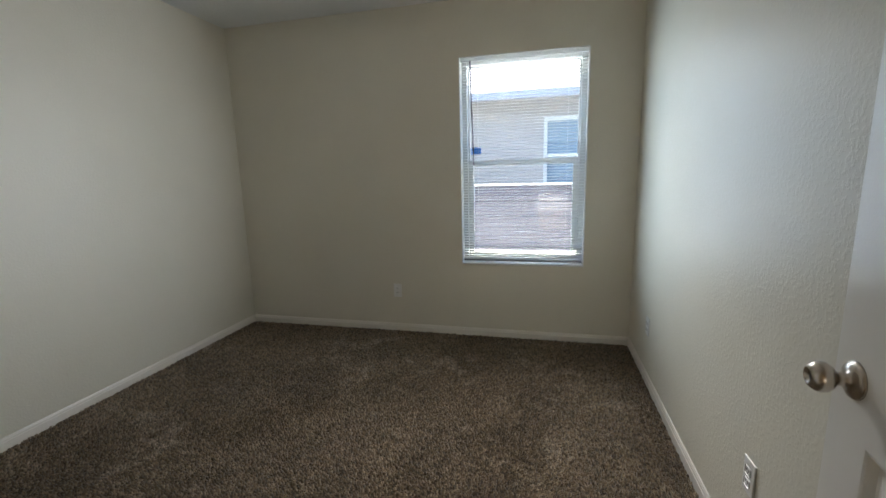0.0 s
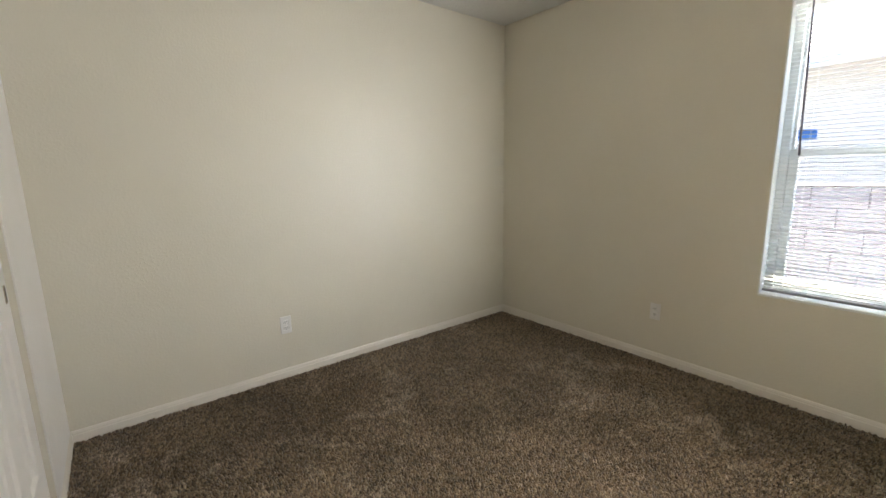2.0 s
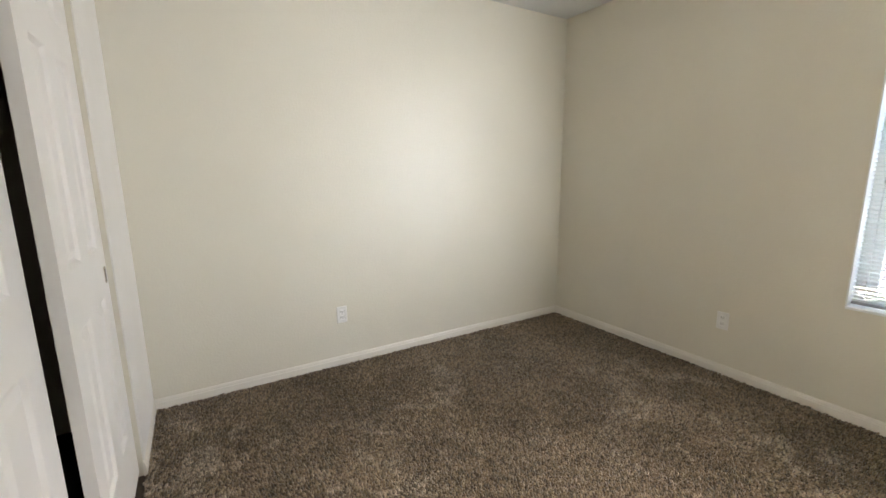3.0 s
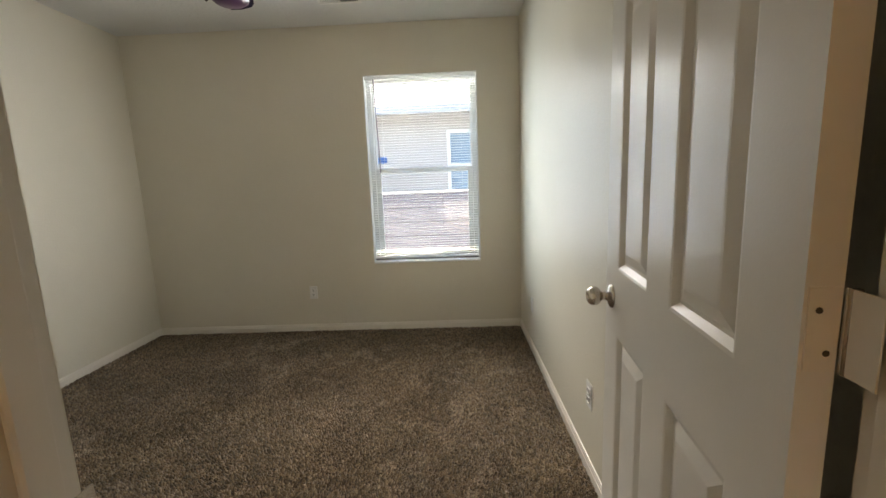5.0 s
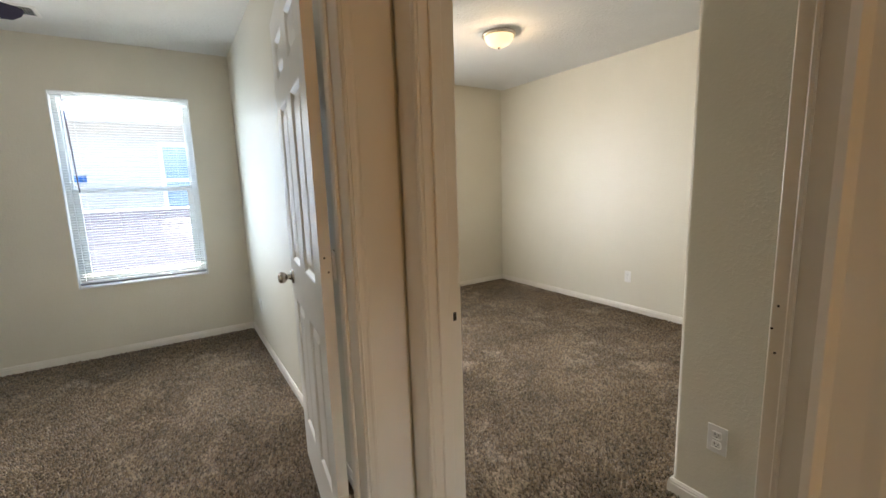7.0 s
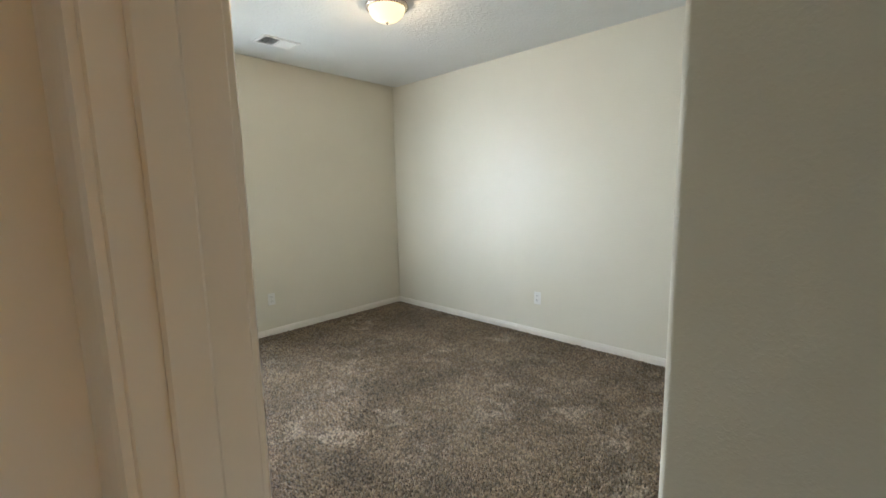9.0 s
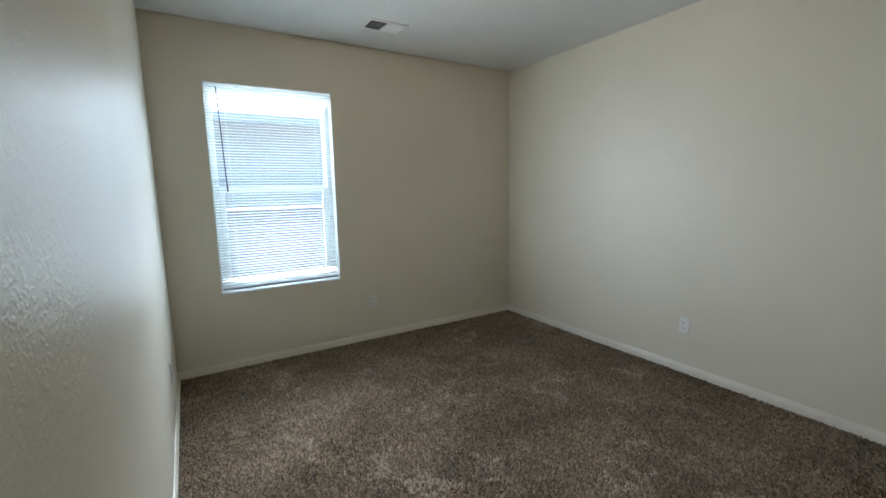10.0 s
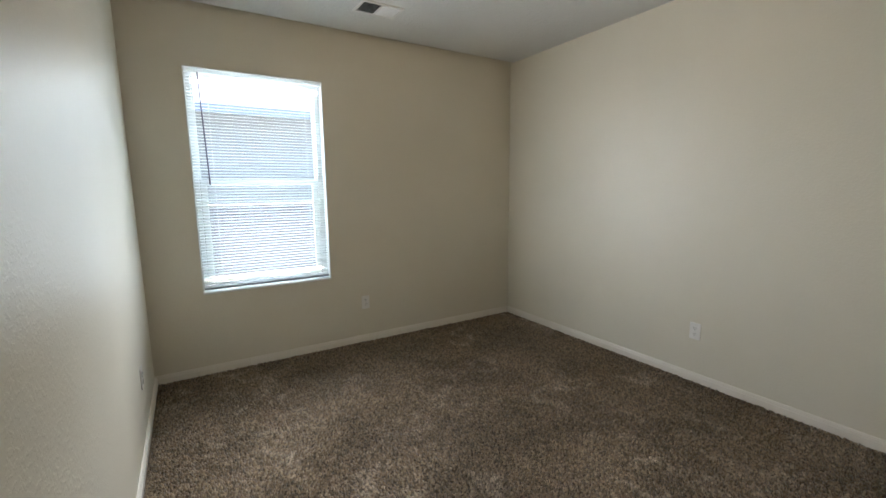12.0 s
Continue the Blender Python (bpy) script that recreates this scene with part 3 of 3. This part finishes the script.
for side, yy in ((1, 0.0), (-1, -0.035)):
    m = Matrix.Translation((LEAF_W - 0.062, yy, 0.925)) @ Matrix.Rotation(radians(-90 * side), 4, "X")
    k = part("knob", add_lathe(bmesh.new(), KNOB, 28), NICKEL, leaf, "satin nickel egg-shaped knob", smooth=True, at=m)
    part("keyhole", box(-0.0015, 0.0015, -0.006, 0.006, 0.0608, 0.0618), HOLE_SHADE, k)
for z in (0.22, 1.045, 1.85):
    bm = bmesh.new()
    add_box(bm, -0.0015, 0.0006, -0.034, -0.004, z, z + 0.089, 0.0004)
    hinge = part("hinge", bm, TRIM, leaf, "painted-over butt hinge")
    bm = add_lathe(bmesh.new(), [(0.0, 0.0), (0.0055, 0.0), (0.0055, 0.0885), (0.0, 0.0885)], 10)
    part("knuckle", bm, NICKEL, hinge, smooth=True, at=Matrix.Translation((-0.008, -0.040, z)))
    part("jamb_plate", box(-0.046, -0.0016, -0.0375, -0.0355, z, z + 0.0885, 0.0005), TRIM, hinge)
    part("screw_head", add_lathe(bmesh.new(), [(0.0035, -0.001), (0.0035, 0.0005), (0.0, 0.0008)], 8), BRONZE, hinge,
         at=Matrix.Translation((-0.0015, -0.024, z + 0.02)) @ Matrix.Rotation(radians(-90), 4, "Y"))
    part("screw_head", add_lathe(bmesh.new(), [(0.0035, -0.001), (0.0035, 0.0005), (0.0, 0.0008)], 8), BRONZE, hinge,
         at=Matrix.Translation((-0.0015, -0.014, z + 0.065)) @ Matrix.Rotation(radians(-90), 4, "Y"))
part("latch_plate", box(LEAF_W - 0.0005, LEAF_W + 0.001, -0.030, -0.006, 0.897, 0.953, 0.0004), NICKEL, leaf)

# the closet's sliding doors
for nm, x0, x1, y0, lab in (("closet_door", -2.025, -1.39, -0.066, "white six-panel sliding closet door with a sunk pull"),
                            ("closet_door", -1.345, -0.605, -0.122, "white six-panel sliding closet door in the rear track")):
    d = thing(nm, Matrix.Translation((x0, y0, 0.012)), lab, "closet door", "sliding closet doors")
    wd = x1 - x0
    part("leaf", panel_door(wd, 2.02, 0.035, six_panels(wd, 0.105, 0.105)), CLOSET, d)
    px = 0.045 if x0 < -2 else wd - 0.045
    pull = part("finger_pull", box(px - 0.013, px + 0.013, 0.0345, 0.0375, 0.868, 0.932, 0.002, segments=2), NICKEL, d, "small grey metal finger pull")
    # flat dark plate, coloured as the shade of a sunk pull
    part("recess_shade", box(px - 0.008, px + 0.008, 0.0372, 0.0379, 0.875, 0.925, 0.0003), BRONZE, pull)
structure("trim_closet_side", box(A_W + 0.001, CLOSET_X[0] - 0.004, A_S, A_S + 0.006, -0.012, 2.45, 0.002), CLOSET, "flat white painted board beside the closet", "trim")
bm = bmesh.new()
add_box(bm, CLOSET_X[0], CLOSET_X[1], -0.12, -0.02, 2.036, 2.06, 0.001)
structure("trim_closet_track", bm, TRIM, "white closet door track under the header", "trim")

# ---- outlets and switch ----


def outlet(m, label="white duplex wall outlet above the baseboard"):
    """Faces local -y, centred at its origin."""
    d = thing("wall_outlet", m, label, "outlet", "wall outlets")
    part("cover_plate", box(-0.035, 0.035, -0.006, 0.0, -0.057, 0.057, 0.0035, segments=2), PLATE, d)
    for z in (0.0195, -0.0195):
        bm = bmesh.new()
        add_box(bm, -0.0165, 0.0165, -0.0085, -0.005, z - 0.014, z + 0.014, 0.005, segments=2)
        r = part("receptacle", bm, PLATE, d)
        for x, w in ((-0.0065, 0.0016), (0.0065, 0.0012)):
            part("slot", box(x - w, x + w, -0.0089, -0.0080, z - 0.001, z + 0.008), HOLE_SHADE, r)
        part("slot", box(-0.0022, 0.0022, -0.0089, -0.0080, z - 0.010, z - 0.006), HOLE_SHADE, r)
    part("screw_head", add_lathe(bmesh.new(), [(0.003, 0.0), (0.003, 0.0012), (0.0, 0.0016)], 8), PLATE, d,
         at=Matrix.Translation((0, -0.0058, 0)) @ Matrix.Rotation(radians(90), 4, "X"))
    return d


first = outlet(pose(-1.198, A_N, 0.345))
for m in (pose(A_W, 1.081, 0.35, rz=90), pose(A_E, 2.567, 0.34, rz=-90), pose(A_E, 1.238, 0.345, rz=-90), pose(B_E, 1.215, 0.345, rz=-90),
          pose(2.264, B_N, 0.345), pose(B_W, 2.405, 0.345, rz=90), pose(NOOK_X, -0.571, 0.318, rz=-90), pose(B_W, 0.95, 0.345, rz=90)):
    copy_thing(first, m)

d = thing("light_switch", pose(B_W, 0.10, 1.262, rz=90), "white toggle light switch beside the doorway", "light switch")
part("cover_plate", box(-0.035, 0.035, -0.006, 0.0, -0.057, 0.057, 0.0035, segments=2), PLATE, d)
part("toggle", box(-0.005, 0.005, -0.024, -0.005, 0.022, 0.034, 0.002), BRONZE, d, "dark raised toggle")

# ---- ceiling vents ----


def ceiling_vent(m, label):
    """A two-way register, centred at its origin, looking down."""
    d = thing("ceiling_vent", m, label, "vent", "ceiling vents")
    a, b = 0.150, 0.100
    bm = bmesh.new()
    add_box(bm, -a, a, -b, -b + 0.022, -0.008, 0.0, 0.002)
    add_box(bm, -a, a, b - 0.022, b, -0.008, 0.0, 0.002)
    add_box(bm, -a, -a + 0.022, -b + 0.022, b - 0.022, -0.008, 0.0, 0.002)
    add_box(bm, a - 0.022, a, -b + 0.022, b - 0.022, -0.008, 0.0, 0.002)
    add_box(bm, -0.006, 0.006, -b + 0.022, b - 0.022, -0.008, 0.0, 0.001)
    part("frame", bm, PLATE, d, "white stamped metal frame")
    # flat sheet, its black colour in place of the duct's shade
    part("backing", box(-a + 0.02, a - 0.02, -b + 0.02, b - 0.02, -0.0016, -0.0004), HOLE_SHADE, d, "flat dark sheet for the shade inside the duct")
    slat = None
    for s in (-1, 1):
        for i in range(9):
            at = Matrix.Translation((s * (0.0145 + i * 0.0135), 0, -0.0058)) @ Matrix.Rotation(radians(48 * s), 4, "Y")
            if slat is None:
                slat = part("slat", box(-0.0052, 0.0052, -b + 0.022, b - 0.022, -0.0004, 0.0004), PLATE, d, at=at)
            else:
                again("slat", slat, d, at)
    return d


ceiling_vent(pose(2.235, 2.615, TOP), "white two-way ceiling register with dark slots")
ceiling_vent(pose(-0.68, 2.60, TOP), "white two-way ceiling register with dark slots")

# ---- ceiling lamps ----


def dome_lamp(m, label, glass):
    d = thing("ceiling_lamp", m, label, "ceiling lamp", "flush dome lamps")
    part("pan", add_lathe(bmesh.new(), [(0.0, 0.0), (0.150, 0.0), (0.168, -0.008), (0.172, -0.020), (0.166, -0.032), (0.152, -0.036), (0.145, -0.030), (0.0, -0.028)], 48, Matrix.Diagonal((0.8, 0.8, 1, 1))),
         NICKEL, d, "brushed nickel rim", smooth=True)
    bowl = [(0.140, -0.030), (0.139, -0.040), (0.132, -0.058), (0.116, -0.078), (0.092, -0.095), (0.062, -0.107), (0.030, -0.113), (0.0, -0.114)]
    part("glass_bowl", add_lathe(bmesh.new(), bowl, 48, Matrix.Diagonal((0.83, 0.83, 1, 1))), glass, d, "glowing warm frosted glass bowl", smooth=True).visible_shadow = False
    part("finial", add_lathe(bmesh.new(), [(0.0, -0.112), (0.010, -0.113), (0.011, -0.118), (0.006, -0.122), (0.006, -0.127), (0.0, -0.131)], 16), NICKEL, d, smooth=True)
    return d


dome_lamp(pose(2.42, 1.485, TOP), "lit flush dome ceiling lamp with a nickel rim", LAMP_GLASS)
# this second fixture is invented and out of view, added for warm hall light
dome_lamp(pose(0.30, -2.05, TOP), "unseen dome lamp added to warm the hall light", HALL_GLOW)

# ---- ceiling fan ----
fan = thing("ceiling_fan", pose(-0.93, 1.62, TOP + 0.03), "dark ceiling fan with a blue lit glass shade", "ceiling fan")
part("canopy", add_lathe(bmesh.new(), [(0.0, -0.03), (0.065, -0.03), (0.062, -0.04), (0.045, -0.055), (0.014, -0.06), (0.014, -0.09), (0.0, -0.09)], 28), FAN_DARK, fan, smooth=True)
part("motor", add_lathe(bmesh.new(), [(0.0, -0.085), (0.07, -0.088), (0.115, -0.105), (0.125, -0.135), (0.118, -0.175), (0.09, -0.20), (0.06, -0.212), (0.06, -0.235), (0.0, -0.235)], 36), FAN_DARK, fan, smooth=True)
bm = bmesh.new()
outline = [(0.18, -0.050), (0.27, -0.064), (0.40, -0.072), (0.49, -0.071), (0.530, -0.055), (0.545, 0.0), (0.530, 0.055), (0.49, 0.071), (0.40, 0.072), (0.27, 0.064), (0.18, 0.050)]
add_prism(bm, outline, -0.003, 0.003)
BLADE_Z = -0.265
TURN = 38
blade = None
for i in range(5):
    turned = Matrix.Rotation(radians(TURN + 72 * i), 4, "Z")
    at = turned @ Matrix.Translation((0, 0, BLADE_Z)) @ Matrix.Rotation(radians(-13), 4, "X")
    if blade is None:
        blade = part("blade", bm, FAN_DARK, fan, at=at)
        iron = box(0.09, 0.24, -0.018, 0.018, 0.004, 0.012, 0.003)
        arm = part("blade_iron", iron, FAN_DARK, fan, at=turned @ Matrix.Translation((0, 0, BLADE_Z)))
    else:
        again("blade", blade, fan, at)
        again("blade_iron", arm, fan, turned @ Matrix.Translation((0, 0, BLADE_Z)))
fitter = part("fitter", add_lathe(bmesh.new(), [(0.0, -0.235), (0.066, -0.237), (0.094, -0.258), (0.098, -0.270), (0.092, -0.274), (0.0, -0.272)], 36), FAN_RIM, fan, "purple-brown light fitter", smooth=True)
# unseen collar that glows only to add warm light to the room
part("glow_collar", add_lathe(bmesh.new(), [(0.082, -0.273), (0.090, -0.300), (0.094, -0.330), (0.090, -0.358)], 36), FAN_GLOW, fan, "added warm glow above the blue shade", smooth=True)
part("shade", add_lathe(bmesh.new(), [(0.090, -0.358), (0.088, -0.380), (0.080, -0.402), (0.072, -0.412)], 36), BLUE_GLASS, fan, "glowing blue glass shade", smooth=True)
part("bottom_rim", add_lathe(bmesh.new(), [(0.074, -0.406), (0.082, -0.412), (0.080, -0.432), (0.062, -0.446), (0.0, -0.450)], 36), FAN_RIM, fan, "dark purple bottom rim", smooth=True)
chain = part("pull_chain", add_lathe(bmesh.new(), [(0.0, 0.0), (0.006, 0.003), (0.008, 0.012), (0.004, 0.024), (0.0012, 0.028), (0.0012, 0.09), (0.0, 0.09)], 10), BRONZE, fan, "short pull chain with a bob", at=Matrix.Translation((-0.100, -0.02, -0.44)))

# ---- outside ----
structure("ground", box(-240, 240, -240, 240, -0.6, -0.30), GRAVEL, "pale gravel yard round the houses", "ground")
# slab out of view, added to block the sun above the rooms
structure("unseen_roof", box(-9, 9, -12, 3.36, 2.76, 2.90), FASCIA, "unseen plain slab keeping the sun off the rooms", "roof")

house = thing("neighbour_house", pose(0, 7.0, -0.30), "single-storey stucco house behind a block wall", "house")
NW = (-0.04, 1.12, 0.95, 2.15)
bm = bmesh.new()
add_box(bm, -9, NW[0], 0, 0.25, 0, 2.86)
add_box(bm, NW[1], 3.1, 0, 0.25, 0, 2.86)
add_box(bm, 4.5, 12, 0, 0.25, 0, 2.86)
for a, b in ((NW[0], NW[1]), (3.1, 4.5)):
    add_box(bm, a, b, 0, 0.25, 0, NW[2] + 0.3)
    add_box(bm, a, b, 0, 0.25, NW[3] + 0.3, 2.86)
add_box(bm, -9, -8.75, 0.25, 9, 0, 2.86)
add_box(bm, 11.75, 12, 0.25, 9, 0, 2.86)
add_box(bm, -9, 12, 9, 9.25, 0, 2.86)
part("wall", bm, STUCCO, house, "pale stucco wall")
bm = bmesh.new()
prof = [(-0.50, 2.72), (-0.50, 2.80), (4.6, 4.46), (9.7, 2.80), (9.7, 2.72), (9.2, 2.86), (0.0, 2.86)]
lo, hi = [bm.verts.new((-9.4, y, z)) for y, z in prof], [bm.verts.new((12.4, y, z)) for y, z in prof]
for i in range(len(prof)):
    j = (i + 1) % len(prof)
    bm.faces.new((lo[i], lo[j], hi[j], hi[i]))
bm.faces.new(lo)
bm.faces.new(hi)
roof = part("roof", bm, ROOF, house, "pale tiled roof")
part("fascia", box(-9.4, 12.4, -0.525, -0.50, 2.67, 2.79, 0.004), FASCIA, house, "grey painted fascia board")
part("roof_vent", box(-0.28, 0.08, 3.05, 3.35, 3.90, 4.13, 0.02), FASCIA, roof, "small grey roof vent")
for x0, x1 in ((NW[0], NW[1]), (3.1, 4.5)):
    z0, z1 = NW[2] + 0.3, NW[3] + 0.3
    bm = bmesh.new()
    add_box(bm, x0, x0 + 0.06, -0.03, 0.08, z0, z1, 0.004)
    add_box(bm, x1 - 0.06, x1, -0.03, 0.08, z0, z1, 0.004)
    add_box(bm, x0 + 0.06, x1 - 0.06, -0.03, 0.08, z1 - 0.06, z1, 0.004)
    add_box(bm, x0 + 0.06, x1 - 0.06, -0.03, 0.08, z0, z0 + 0.06, 0.004)
    add_box(bm, x0 + 0.06, x1 - 0.06, -0.02, 0.06, (z0 + z1) / 2 - 0.03, (z0 + z1) / 2 + 0.03, 0.004)
    win = part("window", bm, VINYL, house, "white framed sliding window")
    part("pane", box(x0 + 0.06, x1 - 0.06, 0.03, 0.036, z0 + 0.06, z1 - 0.06), SCREEN_GLASS, win, "dark blue reflecting pane")

FENCE_Y = 5.5
fence = thing("block_fence", pose(0, FENCE_Y, -0.30), "pinkish concrete block yard wall with a pale cap", "fence")
part("core", box(-8, 10, 0.012, 0.138, 0, 1.41), MORTAR, fence)
part("cap", box(-8, 10, -0.012, 0.162, 1.424, 1.444, 0.004), CAP, fence, "pale smooth cap course")
block = None
for row in range(7):
    for i in range(17):
        x = -2.9 + i * 0.40 + (row % 2) * 0.20
        at = Matrix.Translation((x, 0, row * 0.203))
        if block is None:
            block = part("block", box(0.004, 0.396, 0.0, 0.15, 0.004, 0.199, 0.004), BLOCK, fence, at=at)
        else:
            again("block", block, fence, at)
for x0, x1 in ((-8, -2.9), (4.1, 10)):
    part("far_run", box(x0, x1, 0.002, 0.148, 0, 1.422), BLOCK, fence)

# ---- carpet pile ----


def pile(name, x0, x1, y0, y1, spacing, seed):
    rng = np.random.default_rng(seed)
    gx, gy = np.meshgrid(np.arange(x0, x1, spacing), np.arange(y0, y1, spacing))
    x = gx.ravel() + rng.uniform(-0.45, 0.45, gx.size) * spacing
    y = gy.ravel() + rng.uniform(-0.45, 0.45, gx.size) * spacing
    n = x.size
    swing = np.sin(2.1 * x + 1.3 * np.sin(1.7 * y)) + np.cos(2.6 * y + 1.1 * np.sin(2.3 * x))
    way = swing * 1.6 + rng.normal(0, 0.9, n)
    lean = rng.uniform(0.2, 1.0, n) * 0.010
    height = rng.uniform(0.009, 0.019, n)
    r = rng.uniform(0.0045, 0.0090, n)
    spin = rng.uniform(0, 2 * np.pi, n)
    v = np.empty((n, 7, 3), np.float32)
    for k in range(3):
        a = spin + k * 2 * np.pi / 3
        v[:, k, 0], v[:, k, 1], v[:, k, 2] = x + r * np.cos(a), y + r * np.sin(a), -0.0145
        b = a + 0.7
        v[:, 3 + k, 0] = x + 0.8 * r * np.cos(b) + 0.6 * lean * np.cos(way)
        v[:, 3 + k, 1] = y + 0.8 * r * np.sin(b) + 0.6 * lean * np.sin(way)
        v[:, 3 + k, 2] = -0.0145 + 0.7 * height
    v[:, 6, 0], v[:, 6, 1], v[:, 6, 2] = x + lean * np.cos(way), y + lean * np.sin(way), -0.0145 + height
    tri = np.array([[0, 1, 4], [0, 4, 3], [1, 2, 5], [1, 5, 4], [2, 0, 3], [2, 3, 5], [3, 4, 6], [4, 5, 6], [5, 3, 6]], np.int32)
    f = (tri[None] + (np.arange(n, dtype=np.int32) * 7)[:, None, None]).reshape(-1)
    me = bpy.data.meshes.new(name)
    me.vertices.add(n * 7)
    me.vertices.foreach_set("co", v.ravel())
    me.loops.add(f.size)
    me.loops.foreach_set("vertex_index", f)
    me.polygons.add(f.size // 3)
    me.polygons.foreach_set("loop_start", np.arange(0, f.size, 3, dtype=np.int32))
    me.update(calc_edges=True)
    me.materials.append(PILE)
    return tagged(new(name, me), "brown cut-pile carpet with paler brushed patches", "carpet", kind="stuff")


pile("carpet", A_W + 0.013, A_E - 0.013, A_S + 0.01, A_N - 0.013, 0.0095, 3)
pile("carpet", B_W + 0.013, B_E - 0.013, NOOK_Y + 0.013, B_N - 0.013, 0.0095, 4)
pile("carpet", -0.54, A_E - 0.02, -2.29, A_S + 0.01, 0.012, 5)
pile("carpet", A_E - 0.02, NOOK_X - 0.014, -1.37, NOOK_Y + 0.013, 0.012, 6)
